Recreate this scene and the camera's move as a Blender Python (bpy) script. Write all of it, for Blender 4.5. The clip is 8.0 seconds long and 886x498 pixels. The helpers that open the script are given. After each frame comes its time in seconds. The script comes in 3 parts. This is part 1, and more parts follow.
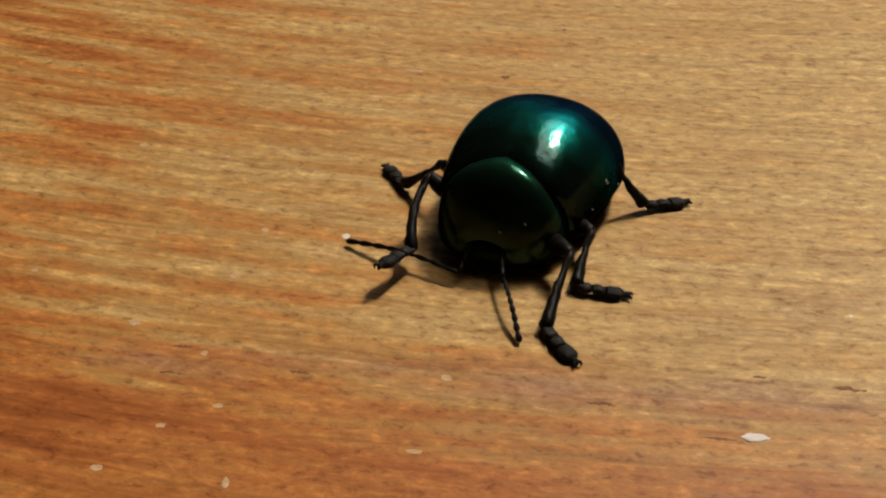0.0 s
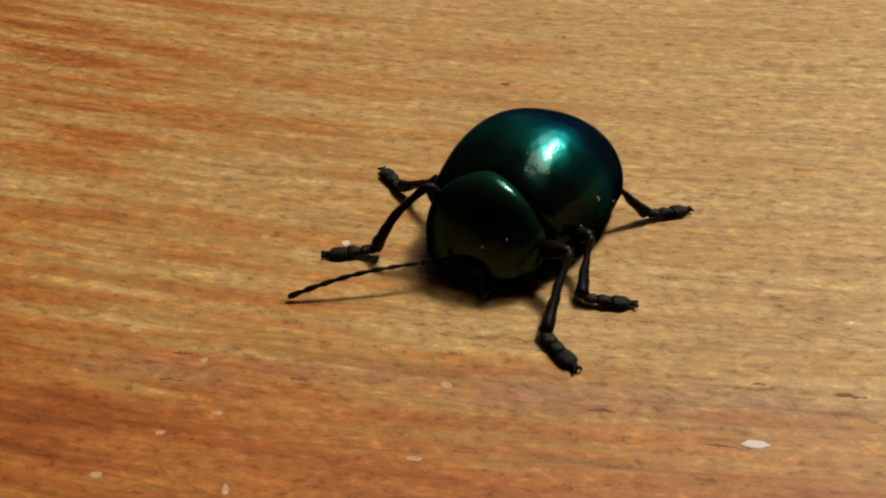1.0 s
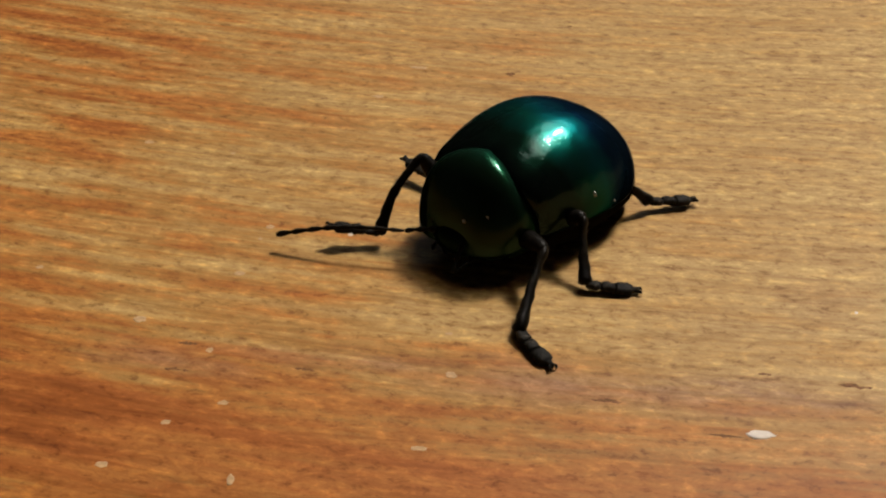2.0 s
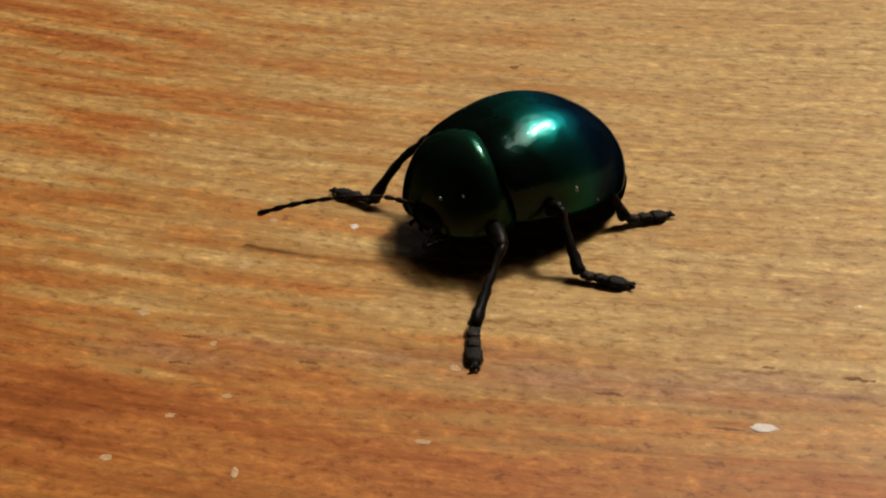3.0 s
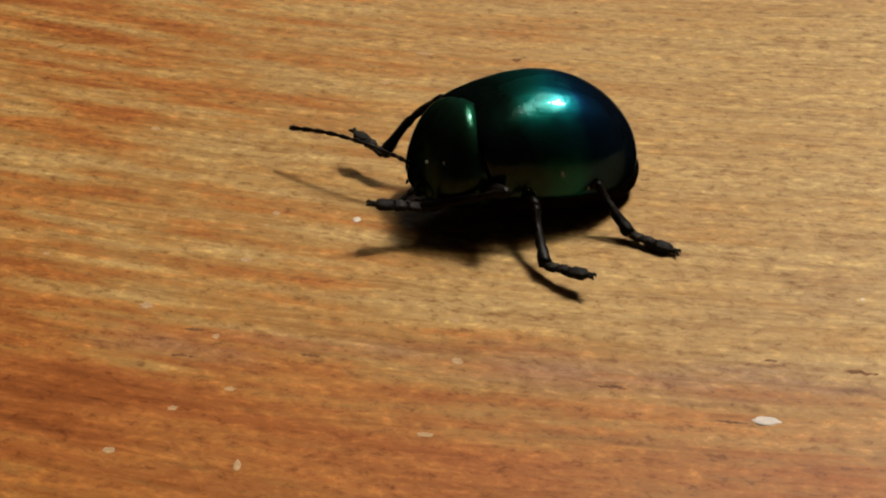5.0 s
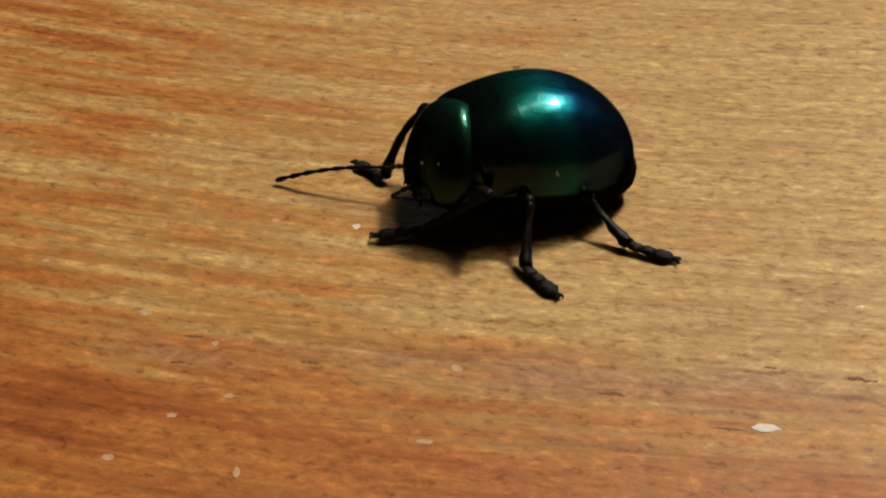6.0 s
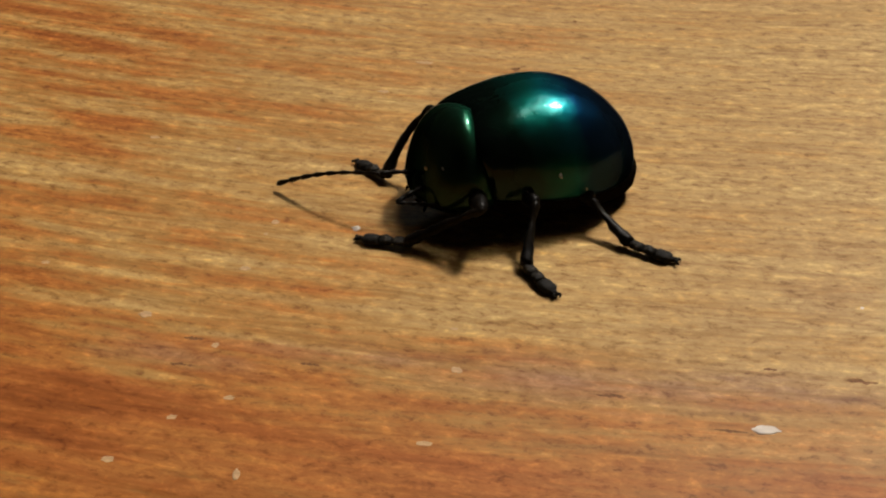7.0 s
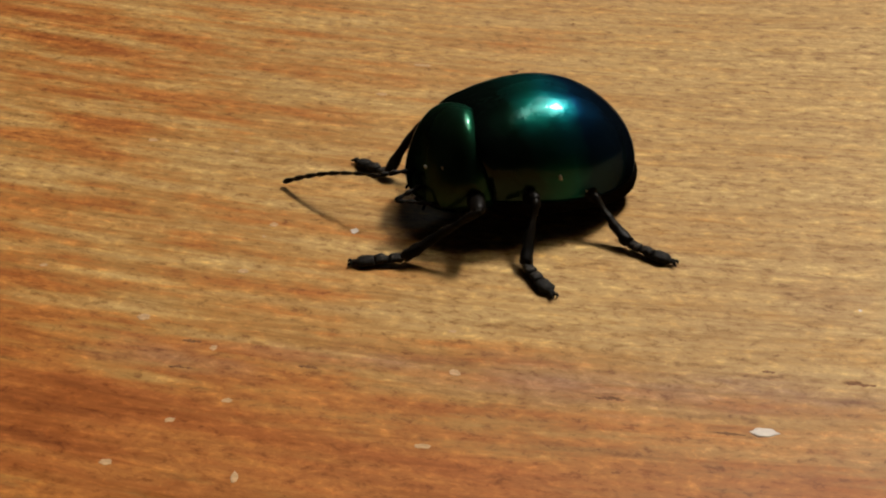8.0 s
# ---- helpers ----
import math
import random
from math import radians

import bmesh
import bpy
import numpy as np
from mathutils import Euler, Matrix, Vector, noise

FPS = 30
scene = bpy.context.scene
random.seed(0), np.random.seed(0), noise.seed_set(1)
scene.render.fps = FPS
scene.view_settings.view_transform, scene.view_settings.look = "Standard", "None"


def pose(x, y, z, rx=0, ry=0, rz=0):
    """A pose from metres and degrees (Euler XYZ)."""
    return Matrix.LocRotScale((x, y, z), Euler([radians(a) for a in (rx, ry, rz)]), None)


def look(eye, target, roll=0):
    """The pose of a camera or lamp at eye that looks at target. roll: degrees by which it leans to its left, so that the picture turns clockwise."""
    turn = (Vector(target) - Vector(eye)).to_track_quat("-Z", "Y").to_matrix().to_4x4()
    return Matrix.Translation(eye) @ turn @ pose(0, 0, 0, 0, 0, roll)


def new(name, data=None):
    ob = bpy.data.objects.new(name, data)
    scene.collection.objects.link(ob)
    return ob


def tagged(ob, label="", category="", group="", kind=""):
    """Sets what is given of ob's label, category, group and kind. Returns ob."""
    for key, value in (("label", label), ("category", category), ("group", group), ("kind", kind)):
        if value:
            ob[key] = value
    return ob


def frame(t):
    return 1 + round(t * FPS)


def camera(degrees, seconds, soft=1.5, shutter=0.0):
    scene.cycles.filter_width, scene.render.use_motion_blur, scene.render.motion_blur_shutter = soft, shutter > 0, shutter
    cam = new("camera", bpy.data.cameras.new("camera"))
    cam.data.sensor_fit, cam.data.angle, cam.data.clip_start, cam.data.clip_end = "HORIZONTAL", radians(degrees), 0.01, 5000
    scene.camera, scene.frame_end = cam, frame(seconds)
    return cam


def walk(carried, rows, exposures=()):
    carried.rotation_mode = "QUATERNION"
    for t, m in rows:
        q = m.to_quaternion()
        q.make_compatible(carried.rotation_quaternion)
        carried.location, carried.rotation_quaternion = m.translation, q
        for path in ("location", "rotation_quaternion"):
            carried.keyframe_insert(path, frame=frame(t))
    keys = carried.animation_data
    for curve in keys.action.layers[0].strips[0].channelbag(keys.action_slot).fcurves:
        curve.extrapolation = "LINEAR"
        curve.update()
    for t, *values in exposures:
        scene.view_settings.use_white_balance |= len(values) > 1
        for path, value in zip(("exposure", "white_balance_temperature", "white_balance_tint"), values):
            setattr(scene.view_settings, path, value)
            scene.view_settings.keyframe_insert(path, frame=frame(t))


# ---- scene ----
MM = 0.001
EYE = (0, -46 * MM * math.cos(radians(34)), 46 * MM * math.sin(radians(34)))
AIM = look(EYE, (0, 0, 0))
# the camera is held in one place and sways by a fraction of a degree: seconds, tilt, turn
SWAY = [(0, 0.24, -0.39), (0.5, 0.63, -0.43), (1, 0.55, -0.39), (1.5, 0.31, -0.28), (3, -0.20, 0.00), (3.5, -0.32, 0.04), (4, -0.36, 0.08), (4.5, -0.63, 0.12), (6, -0.20, 0.08), (6.5, -0.28, 0.08), (7, -0.12, 0.08), (7.5, -0.16, 0.08), (8, 0.00, 0.00)]
cam = camera(38.8, 8.0, soft=2.1)
walk(cam, [(t, AIM @ pose(0, 0, 0, tilt, turn, 0)) for t, tilt, turn in SWAY])

# ---- light ----
world = bpy.data.worlds.new("room_air")
world.use_nodes = True
scene.world = world
world.node_tree.nodes["Background"].inputs[0].default_value = (0.9, 0.95, 1.0, 1)
world.node_tree.nodes["Background"].inputs[1].default_value = 0.07


def area_lamp(name, eye, target, wide, high, watts, colour):
    data = bpy.data.lights.new(name, "AREA")
    data.shape, data.size, data.size_y, data.energy, data.color = "RECTANGLE", wide, high, watts, colour
    ob = new(name, data)
    ob.matrix_world = look(eye, target)
    return ob


scene.view_settings.exposure = 0.0
LAMP = (0.53, 0.66, 1.14)   # the lamp hangs ahead of the beetle, a little to the right
area_lamp("lamp_light", LAMP, (0, 0, 0), 0.15, 0.15, 18.0, (1.0, 0.915, 0.82))


# ---- materials ----
def material(name, build):
    m = bpy.data.materials.new(name)
    m.use_nodes = True
    nt = m.node_tree
    build(nt, nt.nodes["Principled BSDF"])
    return m


def ramp(nt, fac, stops):
    n = nt.nodes.new("ShaderNodeValToRGB")
    el = n.color_ramp.elements
    while len(el) < len(stops):
        el.new(0.5)
    for e, (p, c) in zip(el, stops):
        e.position, e.color = p, (*c, 1)
    nt.links.new(fac, n.inputs[0])
    return n.outputs[0]


def mix(nt, fac, a, b, mode="MIX"):
    n = nt.nodes.new("ShaderNodeMix")
    n.data_type, n.blend_type = "RGBA", mode
    for slot, v in ((0, fac), (6, a), (7, b)):
        if isinstance(v, bpy.types.NodeSocket):
            nt.links.new(v, n.inputs[slot])
        else:
            n.inputs[slot].default_value = v if slot == 0 else (*v, 1)
    return n.outputs[2]


def arith(nt, op, a, b=0.0, c=0.0):
    n = nt.nodes.new("ShaderNodeMath")
    n.operation = op
    for slot, v in enumerate((a, b, c)):
        if isinstance(v, bpy.types.NodeSocket):
            nt.links.new(v, n.inputs[slot])
        else:
            n.inputs[slot].default_value = v
    return n.outputs[0]


def mapped(nt, scale, turn=0.0, shift=(0, 0, 0)):
    """Object coordinates, turned about z by some degrees, then scaled."""
    vec = nt.nodes.new("ShaderNodeTexCoord").outputs["Object"]
    for size, angle, move in (((1, 1, 1), turn, (0, 0, 0)), (scale, 0, shift)):
        mp = nt.nodes.new("ShaderNodeMapping")
        mp.inputs["Scale"].default_value = size
        mp.inputs["Rotation"].default_value = (0, 0, radians(angle))
        mp.inputs["Location"].default_value = move
        nt.links.new(vec, mp.inputs["Vector"])
        vec = mp.outputs[0]
    return vec


def noise_tex(nt, vec, scale=1.0, detail=3.0, rough=0.55, distortion=0.0):
    n = nt.nodes.new("ShaderNodeTexNoise")
    n.inputs["Scale"].default_value, n.inputs["Detail"].default_value = scale, detail
    n.inputs["Roughness"].default_value, n.inputs["Distortion"].default_value = rough, distortion
    nt.links.new(vec, n.inputs["Vector"])
    return n.outputs[0]


def bump(nt, bsdf, height, strength, distance):
    n = nt.nodes.new("ShaderNodeBump")
    n.inputs["Strength"].default_value, n.inputs["Distance"].default_value = strength, distance
    nt.links.new(height, n.inputs["Height"])
    nt.links.new(n.outputs[0], bsdf.inputs["Normal"])


GRAIN = 9.2   # degrees by which the grain falls off to the right
# redder and darker patches of the boards' heartwood, in millimetres along and across the grain: middle, half lengths, strength
HEART = [(-19.5, 12.6, 9.0, 2.0, 0.52), (-13.5, 8.8, 7.5, 1.4, 0.52), (-14.0, 6.2, 6.0, 0.8, 0.4), (-17.5, 3.6, 5.0, 1.3, 0.12), (-9.5, 17.5, 7.0, 0.9, 0.32), (-13.5, -5.4, 4.5, 0.9, 0.26), (-4.5, -3.6, 5.0, 0.7, 0.24), (-9.5, -10.6, 5.0, 0.9, 0.12), (-1.5, -11.0, 7.5, 0.9, 0.16), (6.0, 12.6, 5.0, 0.9, 0.26), (-10.5, -12.4, 4.0, 0.8, 0.26)]
# greyish weathered bands
GREY = [(-7.8, -8.0, 3.6, 0.9, 0.9), (-3.5, -7.0, 4.0, 0.7, 0.6), (5.0, -6.9, 7.5, 1.3, 1.0), (11.5, -6.4, 4.5, 1.0, 0.8), (14.0, -1.0, 3.0, 2.2, 0.3)]


def wood(nt, b):
    # scales are per metre; the grain runs along x
    sep = nt.nodes.new("ShaderNodeSeparateXYZ")
    nt.links.new(mapped(nt, (1000, 1000, 1), GRAIN), sep.inputs[0])
    u = sep.outputs[0]
    # the grain is slightly bowed
    off = arith(nt, "ADD", u, -3.0)
    v = arith(nt, "MULTIPLY_ADD", arith(nt, "MULTIPLY", off, off), -0.0030, sep.outputs[1])
    bowed = nt.nodes.new("ShaderNodeCombineXYZ")
    nt.links.new(u, bowed.inputs[0])
    nt.links.new(v, bowed.inputs[1])

    def grained(scale, shift):
        mp = nt.nodes.new("ShaderNodeMapping")
        mp.inputs["Scale"].default_value = (scale[0] / 1000, scale[1] / 1000, 1)
        mp.inputs["Location"].default_value = shift
        nt.links.new(bowed.outputs[0], mp.inputs["Vector"])
        return mp.outputs[0]
    streak = noise_tex(nt, grained((105, 800), (7.3, 2.1, 0)), 1, 4, 0.6, 0.15)
    broad = noise_tex(nt, grained((45, 170), (2.4, 8.7, 0)), 1, 2, 0.5)
    dash = noise_tex(nt, grained((170, 1350), (3, 1, 0)), 1, 4, 0.68, 0.25)
    fibre = noise_tex(nt, grained((1250, 2700), (1, 7, 0)), 1, 3, 0.7, 0.4)
    mottle = noise_tex(nt, grained((1500, 2500), (9, 4, 0)), 1, 4, 0.75, 0.3)
    fray = noise_tex(nt, grained((330, 1300), (4, 5, 0)), 1, 3, 0.65)

    def patches(rows):
        total = 0.0
        for x, y, a, c, k in rows:
            du = arith(nt, "MULTIPLY_ADD", u, 1 / a, -x / a)
            dv = arith(nt, "MULTIPLY_ADD", v, 1 / c, -y / c)
            far = arith(nt, "SQRT", arith(nt, "ADD", arith(nt, "MULTIPLY", du, du), arith(nt, "MULTIPLY", dv, dv)))
            inside = arith(nt, "SUBTRACT", arith(nt, "MULTIPLY_ADD", fray, 2.2, 0.0), far)
            inside = arith(nt, "MULTIPLY", inside, 0.55)
            inside.node.use_clamp = True
            total = arith(nt, "MULTIPLY_ADD", inside, k, total)
        return total
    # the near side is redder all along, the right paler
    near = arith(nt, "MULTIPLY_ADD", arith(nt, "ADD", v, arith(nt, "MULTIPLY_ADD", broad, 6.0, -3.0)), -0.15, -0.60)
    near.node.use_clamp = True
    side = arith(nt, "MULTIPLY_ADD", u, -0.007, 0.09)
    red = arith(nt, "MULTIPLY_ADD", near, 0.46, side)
    red = arith(nt, "ADD", red, patches(HEART))
    red = arith(nt, "ADD", red, arith(nt, "MULTIPLY", arith(nt, "ADD", streak, -0.46), arith(nt, "MULTIPLY_ADD", u, -0.05, 1.3)))
    red = arith(nt, "ADD", red, arith(nt, "MULTIPLY_ADD", broad, 0.5, -0.25))
    red = arith(nt, "ADD", red, arith(nt, "MULTIPLY_ADD", dash, 1.0, -0.49))
    red = arith(nt, "ADD", red, arith(nt, "MULTIPLY_ADD", mottle, 0.5, -0.25))
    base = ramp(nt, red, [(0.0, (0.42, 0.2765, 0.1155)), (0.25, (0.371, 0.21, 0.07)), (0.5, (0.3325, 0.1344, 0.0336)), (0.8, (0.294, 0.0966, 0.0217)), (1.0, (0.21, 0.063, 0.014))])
    grey = patches(GREY)
    grey.node.use_clamp = True
    tone = mix(nt, grey, base, (0.2485, 0.1316, 0.0784))
    tone = mix(nt, 1.0, tone, ramp(nt, dash, [(0.33, (0.80, 0.71, 0.61)), (0.43, (0.95, 0.92, 0.88)), (0.54, (1.03, 1.04, 1.03)), (0.65, (1.18, 1.23, 1.24))]), "MULTIPLY")
    tone = mix(nt, 1.0, tone, ramp(nt, fibre, [(0.30, (0.78, 0.69, 0.58)), (0.43, (0.98, 0.96, 0.93)), (0.56, (1.02, 1.02, 1.02)), (0.68, (1.20, 1.22, 1.20))]), "MULTIPLY")
    tone = mix(nt, 1.0, tone, ramp(nt, mottle, [(0.32, (0.52, 0.40, 0.30)), (0.44, (0.92, 0.88, 0.82)), (0.55, (1.04, 1.05, 1.04)), (0.66, (1.42, 1.50, 1.47))]), "MULTIPLY")
    # thin broken vessel lines, dark and pale
    for shift, dark, wide in (((5.5, 3.3, 0), (0.82, 0.75, 0.66), 0.034), ((2.2, 6.1, 0), (1.16, 1.20, 1.20), 0.036)):
        vein = noise_tex(nt, grained((48, 640), shift), 1, 3, 0.6, 0.0)
        edge = arith(nt, "MULTIPLY_ADD", mottle, 2 * wide, arith(nt, "MULTIPLY_ADD", fray, 2 * wide, -wide))
        line = arith(nt, "SUBTRACT", edge, arith(nt, "ABSOLUTE", arith(nt, "ADD", vein, -0.5)))
        line = arith(nt, "MULTIPLY", line, 0.8 / wide)
        line.node.use_clamp = True
        tone = mix(nt, line, tone, mix(nt, 1.0, tone, dark, "MULTIPLY"))
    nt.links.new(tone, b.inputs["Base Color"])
    nt.links.new(arith(nt, "MULTIPLY_ADD", dash, 0.25, 0.36), b.inputs["Roughness"])
    b.inputs["Specular IOR Level"].default_value = 0.14
    bump(nt, b, arith(nt, "ADD", dash, arith(nt, "MULTIPLY", mottle, 0.5)), 0.3, 0.00006)


def cuticle(stops, start, length, rough, pits, shine=0.34, film_part=0.015, scatter=1.6):
    """Polished metallic wing case: colour, with any painted sheen, drifts from front to back, fine punctures."""
    def build(nt, b):
        co = nt.nodes.new("ShaderNodeTexCoord")
        sep = nt.nodes.new("ShaderNodeSeparateXYZ")
        nt.links.new(co.outputs["Object"], sep.inputs[0])
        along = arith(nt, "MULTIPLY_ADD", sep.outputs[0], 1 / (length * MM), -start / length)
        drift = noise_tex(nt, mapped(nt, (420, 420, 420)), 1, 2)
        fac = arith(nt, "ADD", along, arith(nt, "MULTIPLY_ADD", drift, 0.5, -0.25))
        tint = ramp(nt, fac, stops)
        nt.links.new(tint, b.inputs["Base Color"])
        b.inputs["Metallic"].default_value = 1.0
        b.inputs["Specular Tint"].default_value = (0.06, 0.08, 0.08, 1)
        smear = noise_tex(nt, mapped(nt, (900, 900, 900)), 1, 3)
        nt.links.new(arith(nt, "MULTIPLY_ADD", smear, 0.14, rough - 0.05), b.inputs["Roughness"])
        dots = nt.nodes.new("ShaderNodeTexVoronoi")
        dots.inputs["Scale"].default_value = 5200
        nt.links.new(mapped(nt, (1, 1, 1)), dots.inputs["Vector"])
        waves = noise_tex(nt, mapped(nt, (1500, 1500, 1500)), 1, 3, 0.6)
        dents = noise_tex(nt, mapped(nt, (620, 620, 620)), 1, 2, 0.5)
        fine = arith(nt, "MULTIPLY_ADD", waves, 0.8, arith(nt, "MINIMUM", dots.outputs["Distance"], 0.32))
        bump(nt, b, arith(nt, "MULTIPLY_ADD", dents, 4.5, arith(nt, "MULTIPLY", fine, 0.6)), pits, 0.00002)
        # a thin clear polish over the colour
        polish = nt.nodes.new("ShaderNodeBsdfPrincipled")
        polish.inputs["Base Color"].default_value = (0.045, 0.060, 0.061, 1)
        polish.inputs["Metallic"].default_value = 1.0
        polish.inputs["Specular Tint"].default_value = (0.06, 0.08, 0.08, 1)
        polish.inputs["Roughness"].default_value = 0.14
        nt.links.new(b.inputs["Normal"].links[0].from_socket, polish.inputs["Normal"])
        both = nt.nodes.new("ShaderNodeMixShader")
        both.inputs[0].default_value = shine
        nt.links.new(b.outputs[0], both.inputs[1])
        nt.links.new(polish.outputs[0], both.inputs[2])
        # below it the horny layer scatters a little of the same colour
        dust = nt.nodes.new("ShaderNodeBsdfDiffuse")
        nt.links.new(mix(nt, 1.0, mix(nt, 1.0, tint, (scatter, scatter, scatter), "MULTIPLY"), (0.035, 0.045, 0.040), "ADD"), dust.inputs["Color"])
        film = nt.nodes.new("ShaderNodeMixShader")
        nt.links.new(arith(nt, "MULTIPLY_ADD", smear, 0.06, film_part), film.inputs[0])
        nt.links.new(both.outputs[0], film.inputs[1])
        nt.links.new(dust.outputs[0], film.inputs[2])
        nt.links.new(film.outputs[0], nt.nodes["Material Output"].inputs["Surface"])
    return build


def limb(nt, b):
    n = noise_tex(nt, mapped(nt, (2500, 2500, 2500)), 1, 3)
    nt.links.new(ramp(nt, n, [(0.35, (0.0027, 0.0022, 0.0016)), (0.7, (0.0097, 0.007, 0.0043))]), b.inputs["Base Color"])
    b.inputs["Roughness"].default_value = 0.45
    b.inputs["Specular IOR Level"].default_value = 0.09
    bump(nt, b, n, 0.6, 0.00005)


def pad(nt, b):
    n = noise_tex(nt, mapped(nt, (4200, 4200, 4200)), 1, 3)
    nt.links.new(ramp(nt, n, [(0.35, (0.00432, 0.0036, 0.00288)), (0.62, (0.0144, 0.01152, 0.00792)), (0.72, (0.0612, 0.04896, 0.03456))]), b.inputs["Base Color"])
    b.inputs["Roughness"].default_value = 0.7
    b.inputs["Specular IOR Level"].default_value = 0.15
    bump(nt, b, n, 0.6, 0.00006)


def plain(colour, rough, amount=0.15, scale=3.0, gloss=0.5):
    def build(nt, b):
        n = noise_tex(nt, mapped(nt, (scale, scale, scale)), 1, 4)
        lo = tuple(v * (1 - amount) for v in colour)
        hi = tuple(min(1, v * (1 + amount)) for v in colour)
        nt.links.new(ramp(nt, n, [(0.3, lo), (0.7, hi)]), b.inputs["Base Color"])
        b.inputs["Roughness"].default_value = rough
        b.inputs["Specular IOR Level"].default_value = gloss
    return build


WOOD = material("table_wood", wood)
# teal to blue; middle stops brightened as the lamp's halo, front ones darkened around it
ELYTRON = material("wing_case_teal_sheen", cuticle([(0.0, (0.0005, 0.0094, 0.028)), (0.32, (0.0006, 0.0265, 0.067)), (0.45, (0.0014, 0.1014, 0.1108)), (0.58, (0.0016, 0.0819, 0.0663)), (0.78, (0.0012, 0.0156, 0.0086)), (1.0, (0.0009, 0.0078, 0.0039))], -3.2, 5.2, 0.30, 1.1))
PRONOTUM = material("thorax_green", cuticle([(0.1, (0.0012, 0.02028, 0.03588)), (0.45, (0.0035, 0.054, 0.028)), (0.9, (0.00312, 0.02028, 0.00546))], 1.3, 1.7, 0.28, 0.8, 0.34, 0.05, 2.8))
HEAD = material("head_dark", cuticle([(0.1, (0.00468, 0.01092, 0.00468)), (0.9, (0.00468, 0.01248, 0.00624))], 2.6, 1.5, 0.5, 0.3, 0.04))
LIMB = material("leg_black", limb)
PAD = material("foot_pad", pad)
UNDER = material("belly_black", plain((0.00624, 0.00507, 0.0039), 0.9, 0.3, 900, 0.0))
EYE_BLACK = material("eye_black", plain((0.01, 0.01, 0.01), 0.12, 0.2, 3000))
PLASTER = material("wall_plaster", plain((0.16, 0.15, 0.14), 0.9, 0.08))
CEILING = material("ceiling_dark", plain((0.07, 0.06, 0.05), 0.8, 0.15))
FLOORING = material("floor_dark", plain((0.16, 0.11, 0.07), 0.6, 0.2))
def glow(colour, strength):
    def build(nt, b):
        b.inputs["Base Color"].default_value = (0.8, 0.78, 0.72, 1)
        b.inputs["Emission Color"].default_value = (*colour, 1)
        b.inputs["Emission Strength"].default_value = strength
    return build


SHADE = material("lamp_shade_glow", glow((1.0, 0.915, 0.82), 7.8))
TUBE_GLOW = material("tube_glow", glow((0.9, 0.97, 1.0), 14.0))
FLECK = material("grain_fleck", plain((0.17, 0.082, 0.037), 0.8, 0.45, 4500, 0.08))
SPECK = material("speck_grey", plain((0.30, 0.31, 0.28), 0.6, 0.2, 6000))
CRUMB = material("crumb_pale", plain((0.62, 0.55, 0.48), 0.9, 0.1, 3000))
DUST = material("crumb_tan", plain((0.44, 0.28, 0.145), 0.9, 0.25, 4000))


# ---- mesh helpers ----
def part(name, bm, mat, parent=None, label=""):
    bmesh.ops.recalc_face_normals(bm, faces=bm.faces)
    for f in bm.faces:
        f.smooth = True
    me = bpy.data.meshes.new(name)
    bm.to_mesh(me)
    bm.free()
    me.materials.append(mat)
    ob = new(name, me)
    if parent:
        ob.parent = parent
    if label:
        tagged(ob, label)
    return ob


def rings(bm, loops, cap=True):
    """Skin over a list of closed loops of equal length (in millimetres)."""
    vs = [[bm.verts.new(Vector(p) * MM) for p in loop] for loop in loops]
    n = len(vs[0])
    for a, b in zip(vs, vs[1:]):
        for i in range(n):
            bm.faces.new((a[i], a[(i + 1) % n], b[(i + 1) % n], b[i]))
    if cap:
        bm.faces.new(vs[0])
        bm.faces.new(vs[-1])
    return vs


def tube(bm, spine, seg=12):
    """A limb along x from rows of (x, y, z, half width, half height)."""
    rings(bm, [[(x, y + ry * math.cos(a), z + rz * math.sin(a)) for a in (2 * math.pi * k / seg for k in range(seg))]
               for x, y, z, ry, rz in spine])


def sheet(bm, rows):
    vs = [[bm.verts.new(Vector(p) * MM) for p in row] for row in rows]
    for a, b in zip(vs, vs[1:]):
        for i in range(len(a) - 1):
            bm.faces.new((a[i], a[i + 1], b[i + 1], b[i]))


def box(bm, x0, y0, z0, x1, y1, z1, bevel=0.0):
    vs = [bm.verts.new((x, y, z)) for x in (x0, x1) for y in (y0, y1) for z in (z0, z1)]
    for q in ((0, 1, 3, 2), (4, 6, 7, 5), (0, 4, 5, 1), (2, 3, 7, 6), (0, 2, 6, 4), (1, 5, 7, 3)):
        bm.faces.new([vs[i] for i in q])
    if bevel:
        bmesh.ops.bevel(bm, geom=list(bm.edges), offset=bevel, segments=3, affect="EDGES", profile=0.5)


# ---- the table and the room round it ----
def tabletop():
    bm = bmesh.new()
    box(bm, -0.55, -0.30, -0.025, 0.65, 0.40, 0.0, 0.003)
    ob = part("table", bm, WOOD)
    for f in ob.data.polygons:
        f.use_smooth = False
    for x in (-0.50, 0.60):
        for y in (-0.25, 0.35):
            bm = bmesh.new()
            box(bm, x - 0.025, y - 0.025, -0.75, x + 0.025, y + 0.025, -0.025, 0.004)
            part("leg", bm, WOOD, ob)
    tagged(ob, "reddish brown wooden tabletop with fine straight grain", "table", kind="structure")


